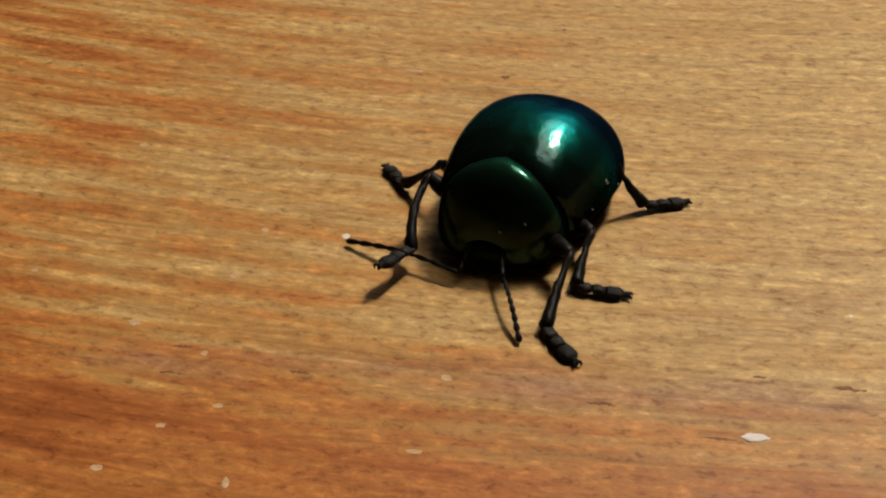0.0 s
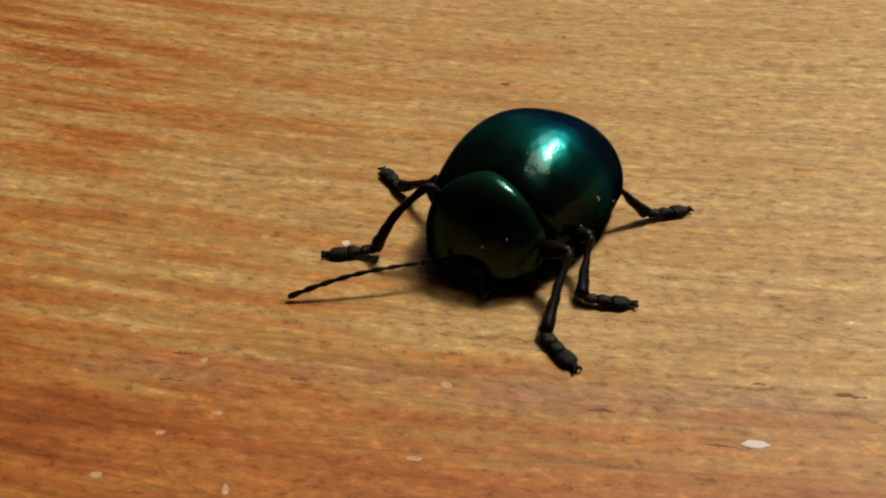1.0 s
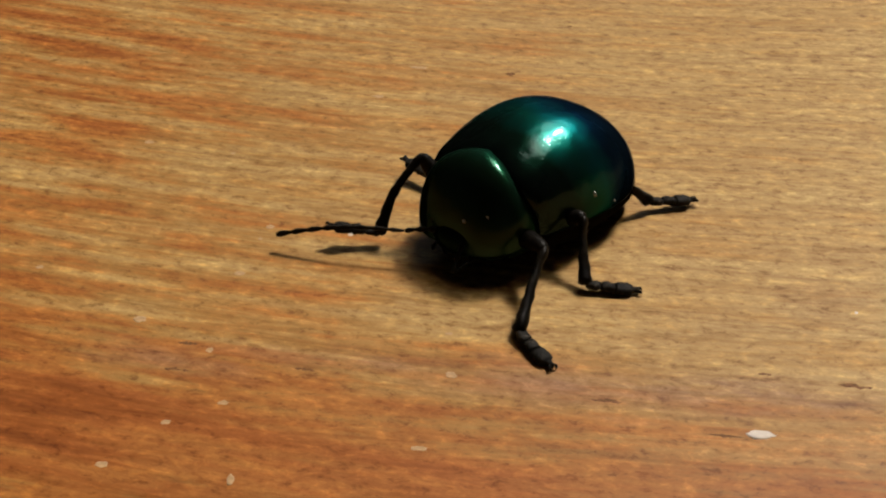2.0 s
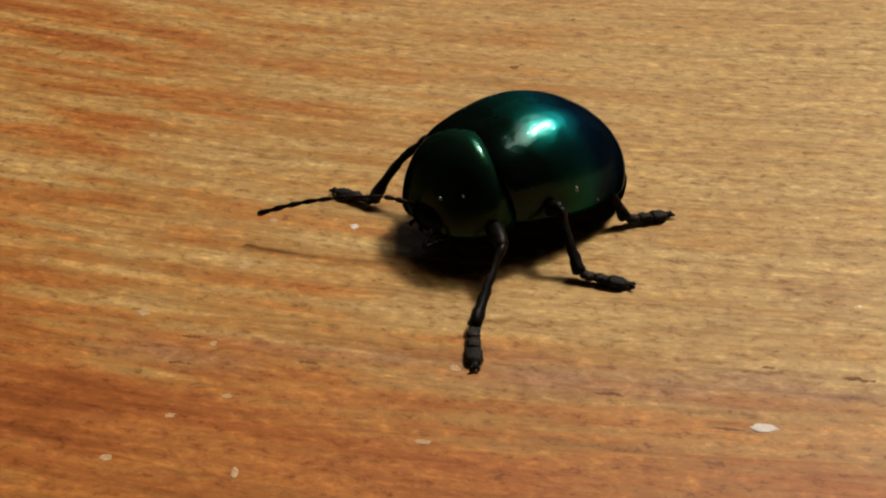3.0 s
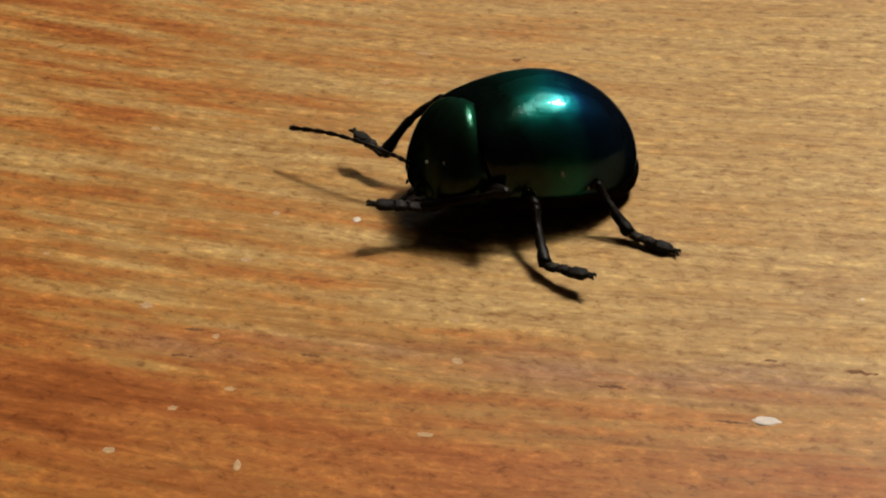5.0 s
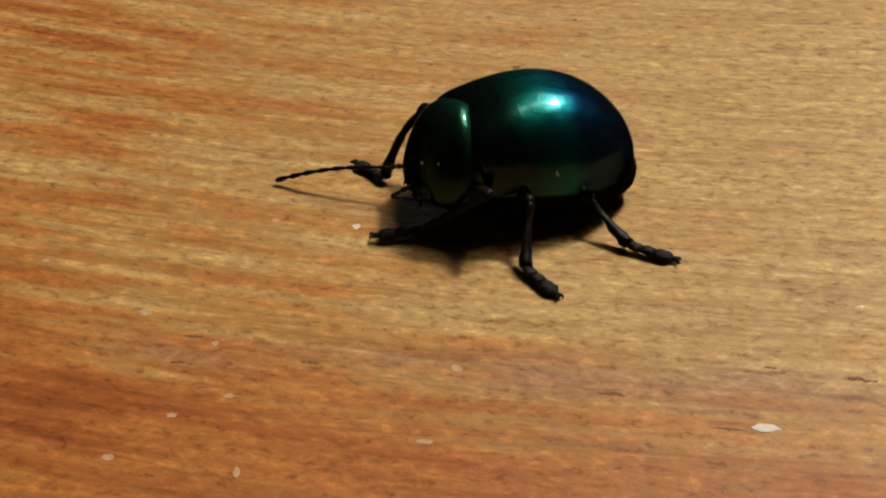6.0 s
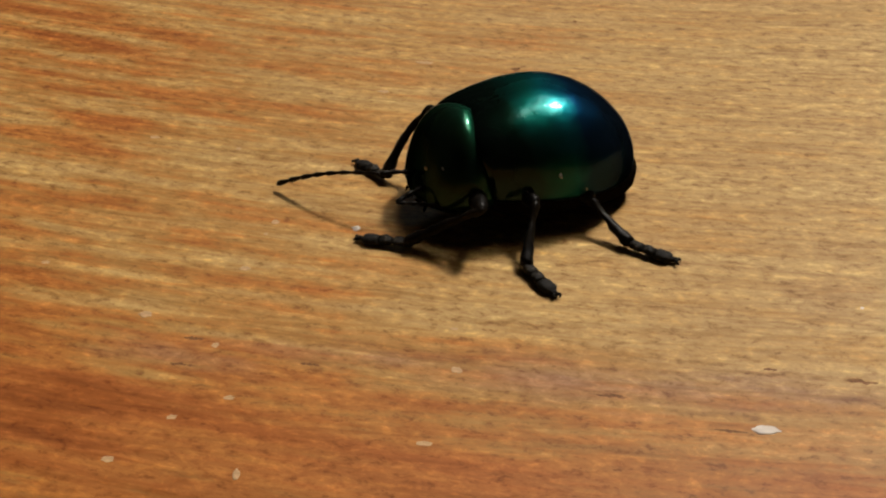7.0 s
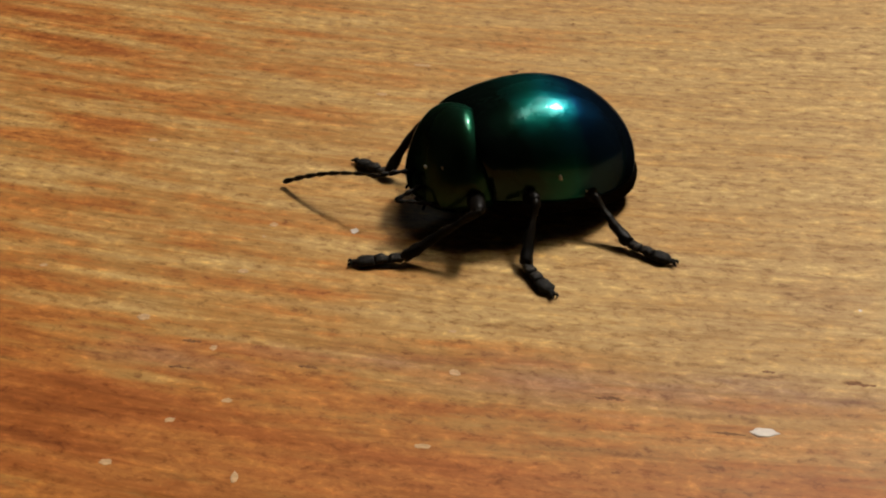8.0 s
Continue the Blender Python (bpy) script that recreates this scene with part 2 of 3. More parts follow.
def room():
    x0, x1, y0, y1, z0, z1, w = -2.6, 2.8, -2.6, 3.0, -0.75, 1.75, 0.12
    for name, dims in (("wall_north", (x0 - w, y1, z0, x1 + w, y1 + w, z1)), ("wall_south", (x0 - w, y0 - w, z0, x1 + w, y0, z1)),
                       ("wall_west", (x0 - w, y0, z0, x0, y1, z1)), ("wall_east", (x1, y0, z0, x1 + w, y1, z1))):
        bm = bmesh.new()
        box(bm, *dims)
        tagged(part(name, bm, PLASTER), "plain dark painted plaster wall of the room", "wall", kind="structure")
    bm = bmesh.new()
    box(bm, x0 - w, y0 - w, z0 - w, x1 + w, y1 + w, z0)
    tagged(part("floor", bm, FLOORING), "dark floor below the table", "floor", kind="structure")
    bm = bmesh.new()
    box(bm, x0 - w, y0 - w, z1, x1 + w, y1 + w, z1 + w)
    tagged(part("ceiling", bm, CEILING), "dark stained ceiling", "ceiling", kind="structure")


def ceiling_lamp():
    """A wide glowing diffuser that hangs from the ceiling behind the bare bulb's light."""
    bm = bmesh.new()
    box(bm, -0.27, -0.50, 0.0, 0.27, 0.50, 0.06, 0.025)
    lamp = part("ceiling_lamp", bm, SHADE)
    lamp.matrix_world = pose(LAMP[0] - 0.06, LAMP[1] + 0.14, LAMP[2] + 0.05, 0, 0, -8)
    tagged(lamp, "wide flat glowing white ceiling lamp", "lamp")
    bm = bmesh.new()
    box(bm, -0.25, -0.48, 0.065, 0.25, 0.48, 0.09, 0.01)
    part("back_plate", bm, FLOORING, lamp)
    bm = bmesh.new()
    box(bm, -0.006, -0.006, 0.09, 0.006, 0.006, 0.56)
    part("rod", bm, FLOORING, lamp)


def wall_lamp():
    """A tube lamp on the far wall, low over the table's end."""
    bm = bmesh.new()
    tube(bm, [(-350, 0, 0, 12, 12), (-346, 0, 0, 22, 22), (346, 0, 0, 22, 22), (350, 0, 0, 12, 12)])
    lamp = part("wall_lamp", bm, TUBE_GLOW)
    lamp.matrix_world = pose(0.15, 2.93, 1.15)
    tagged(lamp, "thin glowing white tube lamp on the wall", "lamp")
    bm = bmesh.new()
    box(bm, -0.36, 0.024, -0.03, 0.36, 0.07, 0.03, 0.004)
    part("holder", bm, PLASTER, lamp)


def grain_flecks():
    table = bpy.data.objects["table"]
    for x, y, length, wide in FLECKS:
        bm = bmesh.new()
        loops = []
        for k in range(25):
            u = -1 + k / 12
            shape = math.sqrt(max(0.01, 1 - u * u))
            up = wide / 2 * shape * max(0.08, 0.75 + 1.1 * noise.noise(Vector((u * 4, x, y))))
            down = wide / 2 * shape * max(0.08, 0.75 + 1.1 * noise.noise(Vector((u * 4, y + 9, x))))
            loops.append([(u * length / 2, v, z) for v, z in ((-down, 0.0), (-down * 0.6, 0.006), (up * 0.6, 0.006), (up, 0.0))])
        sheet(bm, loops)
        ob = part("grain_fleck", bm, FLECK, table)
        ob.matrix_world = pose(x * MM, y * MM, 0, 0, 0, -GRAIN)


# ---- the beetle: x ahead, y to its left, in millimetres from the ground below its middle ----
KL, KW, KH = 1.040, 1.043, 0.805
RIM = 1.45   # height of the wing cases' lower edge


def base_curve(a):
    """How far the seam behind the thorax shield lies ahead, by the angle up from the rim."""
    a = max(0.0, min(a, math.pi - a))
    return 0.42 * math.sin(2 * a) + 0.12 * math.sin(a) ** 2


def elytron_row(s, side, n=34):
    """Half a cross-section of the wing cases at s: 0 at the tip, 1 at the shoulders."""
    w = (1 - max(0, (0.45 - s) / 0.45) ** 2.2) ** (1 / 2.2) if s < 0.45 else 1 - 0.19 * ((s - 0.45) / 0.55) ** 1.8
    h = (1 - ((0.58 - s) / 0.58) ** 2) ** 0.5 if s < 0.58 else math.sqrt(1 - 0.42 * ((s - 0.58) / 0.42) ** 1.9)
    if s > 0.93:
        f = 1 - 0.06 * (1 - math.sqrt(max(0, 1 - ((s - 0.93) / 0.07) ** 2)))
        w, h = w * f, h * f
    w, h = max(w, 0.02) * 3.08 * KW, max(h, 0.02) * 3.06
    row = []
    for k in range(n):
        a = -0.55 + (math.pi / 2 + 0.55) * k / (n - 1)
        # the lower edge is tucked in under the body
        c, q = math.cos(a), 2 / (2.05 + 0.45 * s)
        y, z = (w * abs(c) ** q, RIM + h * math.sin(a) ** q) if a > 0 else (w * c, RIM + h * math.sin(a) * 0.3)
        if k == n - 1:
            y, z = 0.003, z - 0.004
        # the front edge runs forward down the flanks and back over the middle
        row.append(((-4.6 + 6.5 * s) * KL + s**4 * base_curve(a), side * y, z))
    return row


def elytron(side, beetle):
    bm = bmesh.new()
    steps = [1 - math.cos(math.pi / 2 * k / 30) for k in range(1, 28)] + [0.93, 0.95, 0.965, 0.98, 0.99, 1.0]
    steps = sorted(set([0.0004, 0.0015] + [s for s in steps if s < 0.92] + [0.93, 0.95, 0.965, 0.98, 0.99, 1.0]))
    sheet(bm, [elytron_row(s, side) for s in steps])
    ob = part("elytron", bm, ELYTRON, beetle, "polished metallic teal and blue wing case with painted lamp sheen")
    solid = ob.modifiers.new("thickness", "SOLIDIFY")
    solid.thickness, solid.offset = 0.06 * MM, -1
    solid.use_rim = False
    return ob


def pronotum(beetle):
    bm = bmesh.new()
    loops = []
    for u, f in ((0, 0.91), (0.012, 0.94), (0.03, 0.950), (0.06, 0.957), (0.12, 0.969), (0.22, 0.985), (0.33, 0.996), (0.45, 1), (0.57, 1), (0.68, 1), (0.78, 1), (0.87, 1), (0.94, 1), (0.975, 0.985), (0.995, 0.95), (1.01, 0.86), (1.018, 0.7), (1.022, 0.45), (1.023, 0.2)):
        w = f * 2.45 * math.sqrt(1 - (0.92 * min(u, 1)) ** 3.0)
        h = f * 2.66 * math.sqrt(1 - (0.98 * min(u, 1)) ** 2.6)
        loop = [(1.74 * KL + 2.13 * u + (1 - min(u, 1)) ** 1.5 * base_curve(a), w * math.cos(a), RIM - 0.1 - 0.55 * u * u + h * math.sin(a)) for a in (-0.12 + (math.pi + 0.24) * k / 24 for k in range(25))]
        loops.append(loop)
    rings(bm, loops)
    part("pronotum", bm, PRONOTUM, beetle, "domed metallic green thorax shield")


def ball(bm, c, r, u=16, v=10):
    loops = []
    for j in range(1, v):
        a = math.pi * j / v
        loops.append([(c[0] - r[0] * math.cos(a), c[1] + r[1] * math.sin(a) * math.cos(b), c[2] + r[2] * math.sin(a) * math.sin(b))
                      for b in (2 * math.pi * k / u for k in range(u))])
    rings(bm, loops)


def block(bm, c, r, u=28, v=16):
    """A rounded block, fuller than a ball."""
    def full(t):
        return math.copysign(abs(t) ** 0.6, t)
    loops = []
    for j in range(1, v):
        a = math.pi * j / v
        loops.append([(c[0] - r[0] * full(math.cos(a)), c[1] + r[1] * full(math.sin(a)) * full(math.cos(q)), c[2] + r[2] * full(math.sin(a)) * full(math.sin(q)))
                      for q in (2 * math.pi * k / u for k in range(u))])
    rings(bm, loops)


def body_parts(beetle):
    elytron(1, beetle)
    elytron(-1, beetle)
    pronotum(beetle)
    bm = bmesh.new()
    block(bm, (-1.25, 0, 1.12), (3.5, 2.95, 0.98))
    part("abdomen", bm, UNDER, beetle, "dark brown-black belly")
    bm = bmesh.new()
    block(bm, (2.0, 0, 1.20), (1.9, 2.10, 0.80))
    part("thorax", bm, UNDER, beetle)
    bm = bmesh.new()
    tube(bm, [(1.15, 0, 4.11, 0.04, 0.02), (1.3, 0, 4.06, 0.16, 0.05), (1.5, 0, 3.98, 0.30, 0.06), (1.70, 0, 3.84, 0.34, 0.04)])
    part("scutellum", bm, PRONOTUM, beetle)
    bm = bmesh.new()
    ball(bm, (3.55, 0, 0.98), (0.68, 1.05, 0.62), 20, 14)
    head = part("head", bm, HEAD, beetle, "dark green-black head bent downwards")
    for side in (1, -1):
        bm = bmesh.new()
        ball(bm, (3.72, side * 0.96, 1.02), (0.22, 0.18, 0.26), 12, 8)
        part("eye", bm, EYE_BLACK, head, "bulging black eye")
        bm = bmesh.new()
        tube(bm, [(3.75, side * 0.30, 0.70, 0.12, 0.14), (3.90, side * 0.34, 0.58, 0.15, 0.15), (4.00, side * 0.24, 0.46, 0.10, 0.09), (4.03, side * 0.10, 0.40, 0.03, 0.03)])
        part("mandible", bm, UNDER, head)
        bm = bmesh.new()
        tube(bm, [(3.60, side * 0.62, 0.68, 0.06, 0.06), (3.80, side * 0.78, 0.56, 0.08, 0.08), (3.88, side * 0.81, 0.50, 0.05, 0.05), (3.96, side * 0.83, 0.40, 0.09, 0.09), (3.99, side * 0.82, 0.34, 0.05, 0.05)], 8)
        part("palp", bm, UNDER, head)


# small pale specks on the shell: x, y, z, length
SPECKS = [(3.86, 0.50, 1.95, 0.16), (3.57, 1.32, 2.30, 0.13), (-0.35, 3.06, 2.25, 0.20), (-1.45, 3.19, 1.60, 0.14), (-1.60, 3.06, 2.40, 0.09), (-2.12, 1.12, 4.17, 0.07), (0.9, 2.95, 1.75, 0.10)]


def pale_specks(beetle):
    for x, y, z, size in SPECKS:
        bm = bmesh.new()
        bmesh.ops.create_icosphere(bm, subdivisions=2, radius=1.0)
        for v in bm.verts:
            k = 1 + 0.5 * noise.noise(v.co * 1.7 + Vector((x, y, z)))
            v.co = Vector((v.co.x * 0.32, v.co.y * 0.32, v.co.z * 0.55)) * k * size * MM
        ob = part("pale_speck", bm, SPECK, beetle, "pale grey speck on the shell")
        ob.matrix_world = pose(x * MM, y * MM, z * MM, 25, 20, 0)


def roughen(bm, amount, fine):
    """Uneven, bristly surface of a limb."""
    for v in bm.verts:
        n = noise.noise_vector(v.co * fine)
        v.co += n * amount * MM
    return bm


def femur_mesh(length, thick):
    bm = bmesh.new()
    tube(bm, [(length * u, 0, 0.06 * math.sin(math.pi * u), thick * r, thick * r * 1.15) for u, r in
              ((-0.02, 0.4), (0.03, 0.6), (0.15, 0.8), (0.35, 1.0), (0.6, 1.0), (0.8, 0.85), (0.93, 0.72), (1.0, 0.60), (1.035, 0.3))])
    return roughen(bm, 0.05, 2600)


def tibia_mesh(length, thick, bow):
    bm = bmesh.new()
    tube(bm, [(length * u, 0, bow * math.sin(math.pi * u), thick * r, thick * r) for u, r in
              ((-0.035, 0.5), (0.0, 1.0), (0.07, 1.05), (0.13, 0.95), (0.2, 0.85), (0.27, 0.84), (0.35, 0.86), (0.42, 0.9), (0.5, 0.95), (0.58, 1.0), (0.66, 1.06), (0.75, 1.15), (0.84, 1.3), (0.92, 1.5), (0.98, 1.45), (1.02, 0.8))])
    return roughen(bm, 0.075, 3600)


def tarsus_mesh(length):
    """Three broad padded joints and the slender claw joint."""
    bm = bmesh.new()
    spine = []
    for a, b, w in ((0.0, 0.30, 0.23), (0.27, 0.55, 0.26), (0.52, 0.86, 0.29)):
        for u, r in ((0.02, 0.72), (0.2, 0.86), (0.5, 0.98), (0.75, 1.0), (0.98, 0.80)):
            spine.append((length * (a + (b - a) * u), 0, -0.02, w * r, w * r * 0.68))
    spine += [(length * 0.87, 0, 0.0, 0.12, 0.10), (length * 0.93, 0, 0.03, 0.10, 0.09), (length * 0.98, 0, 0.02, 0.11, 0.09), (length * 1.0, 0, 0.0, 0.06, 0.05)]
    tube(bm, spine, 14)
    for v in bm.verts:
        n = noise.noise_vector(v.co * 4500)
        v.co += Vector((n.x * 0.05, n.y * 0.08, n.z * 0.07)) * MM
    return bm


def claw_mesh(length, side):
    bm = bmesh.new()
    tube(bm, [(length * 0.95, side * 0.05, 0.02, 0.06, 0.06), (length * 0.99, side * 0.12, 0.04, 0.06, 0.06), (length * 1.03, side * 0.13, 0.01, 0.05, 0.05), (length * 1.045, side * 0.07, -0.05, 0.03, 0.03)], 6)
    return bm


# hip, femur, tibia, tarsus lengths and thickness
LEGS = {}
for mark, x, y, z, lf, lt, lr, thick in (("F", 2.4, 1.2, 1.15, 2.3, 3.2, 1.95, 0.31), ("M", 0.7, 1.5, 1.05, 2.05, 2.35, 1.9, 0.30), ("H", -1.1, 1.4, 1.2, 2.0, 2.2, 1.9, 0.37)):
    for sign, side in (("L", 1), ("R", -1)):
        LEGS[sign + mark] = (Vector((x, side * y, z)), lf, lt, lr, thick)


def beads(length, first, last, wide, swell, bend):
    """A row of feeler joints, bent a little downwards."""
    bm = bmesh.new()
    spine = []
    n = last - first
    for j in range(n):
        a, b = j / n, (j + 1) / n
        w = wide + swell * a
        for u, r in ((0.02, 0.58), (0.3, 0.9), (0.7, 1.12), (0.95, 0.72)):
            s = a + (b - a) * u
            spine.append((length * s, 0, bend * math.sin(math.pi * s), w * r, w * r))
    tube(bm, spine, 8)
    return bm


SCAPE = 1.3   # length of a feeler's first joints
FLAGELLUM = {1: 3.0, -1: 4.8}


def feeler(side):
    first = part("antenna", beads(SCAPE, 0, 3, 0.105, -0.02, 0.05), LIMB, beetle)
    second = part("flagellum", beads(FLAGELLUM[side], 3, 11, 0.076, 0.04, 0.22), LIMB, first)
    return first, second


def crumbs():
    for x, y, length, wide, turn, pale in CRUMBS + GRAINS:
        rnd = random.Random(int(x * 100 + y * 977))
        bm = bmesh.new()
        bmesh.ops.create_icosphere(bm, subdivisions=3, radius=1.0)
        for v in bm.verts:
            rim = v.co.xy.normalized() if v.co.xy.length > 0.01 else v.co.xy
            k = 1 + 0.4 * noise.noise(Vector((rim.x * 1.6 + x, rim.y * 1.6 + y, 3))) + 0.2 * noise.noise(Vector((rim.x * 4 + y, rim.y * 4 + x, 1)))
            v.co = Vector((v.co.x * length / 2 * k, v.co.y * wide / 2 * k, max(-0.05, v.co.z * k) * wide * 0.05)) * MM
        ob = part("crumb", bm, CRUMB if pale else DUST)
        ob.matrix_world = pose(x * MM, y * MM, 0.004 * wide * MM, 0, 0, turn)
        tagged(ob, "tiny white crumb lying on the wooden tabletop" if pale else "tiny flat tan crumb lying on the wooden tabletop", "crumb", group="crumbs on the table")


CRUMBS = [(9.65, -9.87, 0.87, 0.37, -4, True), (-7.53, -5.79, 0.24, 0.26, -20, False), (-10.12, -4.11, 0.46, 0.38, -10, False), (-3.31, 1.21, 0.30, 0.37, 0, True), (-6.36, 1.64, 0.30, 0.28, 0, False), (-7.13, -1.40, 0.40, 0.28, -5, False), (-6.01, -11.76, 0.21, 0.47, 0, False), (0.38, -7.06, 0.40, 0.27, -30, False), (-9.86, -11.13, 0.43, 0.26, -10, False)]
GRAINS = [(-12.17, 8.19, 0.42, 0.24, -8, False), (-8.53, 7.24, 0.22, 0.20, 0, False), (-2.73, 12.39, 0.50, 0.30, -8, False), (-0.98, 15.33, 0.90, 0.30, -10, False), (-14.33, -1.01, 0.30, 0.20, 0, False), (-6.70, -8.40, 0.34, 0.20, -8, False), (-8.32, -9.29, 0.30, 0.22, 0, False), (-0.62, -10.46, 0.50, 0.20, -5, False), (0.32, -4.91, 0.26, 0.16, 0, False), (14.23, -3.75, 0.12, 0.14, 0, True), (-6.65, 0.83, 0.16, 0.16, 0, False)]
# dark pores in the grain: x, y, length, width
FLECKS = [(5.20, -8.32, 0.97, 0.19), (-8.42, -6.78, 0.82, 0.18), (-8.28, -5.43, 0.67, 0.16), (-4.33, -6.78, 0.65, 0.15), (8.59, -9.92, 1.02, 0.13), (13.12, -7.62, 1.07, 0.21), (10.39, -7.03, 0.43, 0.16), (6.49, 20.01, 0.20, 0.35), (3.29, 14.67, 0.42, 0.38)]

tabletop()
room()
ceiling_lamp()
wall_lamp()
crumbs()
grain_flecks()
beetle = tagged(new("beetle"), "metallic green and blue leaf beetle walking on wood", "beetle")
body_parts(beetle)
pale_specks(beetle)
LEG_PARTS = {}
for mark, (hip, lf, lt, lr, thick) in LEGS.items():
    femur = part("femur", femur_mesh(lf, thick), LIMB, beetle)
    tibia = part("tibia", tibia_mesh(lt, 0.165, 0.26 if mark == "RF" else -0.05), LIMB, beetle)
    tarsus = part("tarsus", tarsus_mesh(lr), PAD, beetle, "broad dusty brown-black foot joints")
    for side in (1, -1):
        part("claw", claw_mesh(lr, side), LIMB, tarsus)
    LEG_PARTS[mark] = (femur, tibia, tarsus)
FEELERS = {1: feeler(1), -1: feeler(-1)}

# ---- movement ----
# the body: seconds, x, y, z in millimetres, heading, pitch, roll in degrees
BODY = [
    (0, 3.45, 2.60, -0.26, 246.1, 0.1, 1.4),
    (0.5, 3.23, 2.39, -0.24, 241.4, 0.1, 1.7),
    (1, 3.20, 1.98, -0.25, 240.9, 0.5, 2.9),
    (1.5, 3.07, 1.96, -0.11, 231.4, 0.4, 2.3),
    (1.7, 3.13, 1.87, 0.00, 231.0, -1.0, 1.3),
    (2.8, 2.33, 1.93, 0.02, 221.7, -5.0, 1.1),
    (3.2, 2.27, 2.02, 0.08, 221.7, -8.5, 1.8),
    (3.6, 2.24, 2.58, 0.27, 211.8, -5.3, 1.1),
    (4, 2.20, 2.91, 0.16, 211.6, -6.4, 0.7),
    (4.6, 2.47, 3.17, 0.06, 205.6, -6.1, -0.9),
    (5.8, 2.40, 3.39, 0.34, 202.0, -4.3, -0.2),
    (6.6, 2.43, 3.68, 0.11, 205.1, -3.9, -0.3),
    (8, 2.53, 3.65, 0.22, 203.7, -4.8, -0.5),
]
# each foot's ankle: seconds, x, y, z in millimetres on the table, heading of the foot
FEET = {
    "LH": [(0, 8.07, 2.98, 0.3, 15), (1, 8.15, 2.83, 0.3, 18), (1.6, 8.17, 3.05, 0.3, 11), (1.9, 8.17, 3.05, 0.3, 11), (2.3, 7.27, 1.62, 1.0, 17), (2.7, 6.81, 1.34, 0.3, 18), (3.6, 6.82, 1.19, 0.3, 16), (4, 6.59, 1.33, 0.3, 18), (4.2, 6.64, 0.25, 0.6, -50), (4.4, 6.60, 0.17, 0.3, -41), (4.6, 6.71, -0.09, 0.3, -33), (5.8, 6.63, -0.41, 0.3, -25), (8, 6.75, -0.04, 0.3, -34), ],
    "LM": [(0, 4.95, -2.38, 0.3, -12), (1, 5.12, -2.64, 0.3, -7), (1.5, 5.05, -2.44, 0.3, -7), (2.8, 5.16, -2.52, 0.3, -2), (3, 4.78, -2.22, 0.3, -16), (3.2, 3.74, -2.57, 0.3, -30), (3.4, 3.66, -2.05, 0.3, -33), (3.6, 3.64, -2.27, 0.3, -31), (4.6, 3.58, -2.29, 0.3, -31), (4.9, 3.58, -2.29, 0.3, -31), (5.2, 3.16, -2.58, 0.9, -48), (5.5, 2.82, -2.02, 0.3, -52), (6.5, 2.85, -1.68, 0.3, -58), (8, 2.93, -1.41, 0.3, -62), ],
    "LF": [(0, 3.69, -4.81, 0.3, -62), (1, 3.69, -4.74, 0.3, -62), (1.2, 3.69, -4.74, 0.3, -62), (1.3, 3.42, -5.17, 0.5, -70), (1.4, 2.73, -5.03, 0.3, -64), (1.7, 2.62, -5.17, 0.3, -59), (2, 2.62, -5.17, 0.3, -59), (2.3, 1.68, -5.35, 1.0, -80), (2.6, 1.06, -5.22, 0.3, -91), (3.3, 0.99, -5.35, 0.3, -90), (3.4, 0.64, -5.52, 0.6, -94), (3.5, -1.08, -3.26, 0.3, -105), (4.0, -1.01, -3.61, 0.3, -112), (4.1, -1.50, -2.20, 2.1, -140), (4.2, -2.05, -0.20, 2.3, -172), (4.3, -1.75, -0.19, 2.2, -174), (4.5, -0.97, -0.31, 2.2, -174), (4.7, -0.88, 0.00, 1.8, -174), (5.2, -0.80, 0.10, 1.0, -174), (5.8, -0.75, 0.35, 0.4, -176), (6.6, -0.75, 0.35, 0.4, -180), (7, -1.38, -0.14, 0.3, -195), (8, -1.40, -0.95, 0.3, -177), ],
    "RF": [(0, -0.82, -0.82, 0.8, -126), (0.1, -1.13, -1.10, 0.7, -142), (0.3, -2.02, 0.27, 0.3, -160), (1, -2.15, 0.39, 0.3, -176), (1.6, -2.22, 0.44, 0.3, -178), (1.9, -2.22, 0.44, 0.3, -178), (2.2, -2.02, 0.57, 1.2, -186), (2.5, -2.70, 2.56, 0.3, -216), (3.6, -2.60, 2.58, 0.3, -208), (4.4, -2.68, 2.67, 0.3, -215), (4.5, -2.66, 2.54, 0.4, -219), (4.6, -2.70, 3.98, 1.2, -238), (5, -2.38, 4.31, 1.0, -227), (5.3, -2.39, 4.21, 0.3, -227), (6.6, -2.34, 4.47, 0.3, -229), (8, -2.15, 4.97, 0.3, -223), ],
    "RM": [(0, -1.20, 4.54, 0.3, 115), (1, -1.32, 4.86, 0.3, 116), (1.5, -1.54, 5.25, 0.3, 107), (1.7, -0.78, 5.25, 0.8, 99), (2.2, 0.31, 3.66, 0.3, 157), (3.9, 0.31, 3.66, 0.3, 142), (4.1, 0.37, 5.33, 0.8, 141), (4.4, 0.64, 5.56, 0.3, 138), (8, 0.97, 6.24, 0.3, 134), ],
    "RH": [(0, 2.69, 7.31, 0.3, 126), (1, 2.69, 7.31, 0.3, 121), (1.2, 3.14, 6.74, 0.8, 117), (1.4, 3.41, 6.72, 0.3, 113), (3, 3.53, 6.55, 0.3, 102), (3.3, 3.68, 6.68, 0.8, 99), (3.6, 4.25, 6.89, 0.3, 92), (4.7, 4.25, 6.89, 0.3, 85), (5, 5.00, 7.26, 0.8, 84), (5.3, 5.05, 7.27, 0.3, 83), (8, 5.14, 7.63, 0.3, 84), ],
}
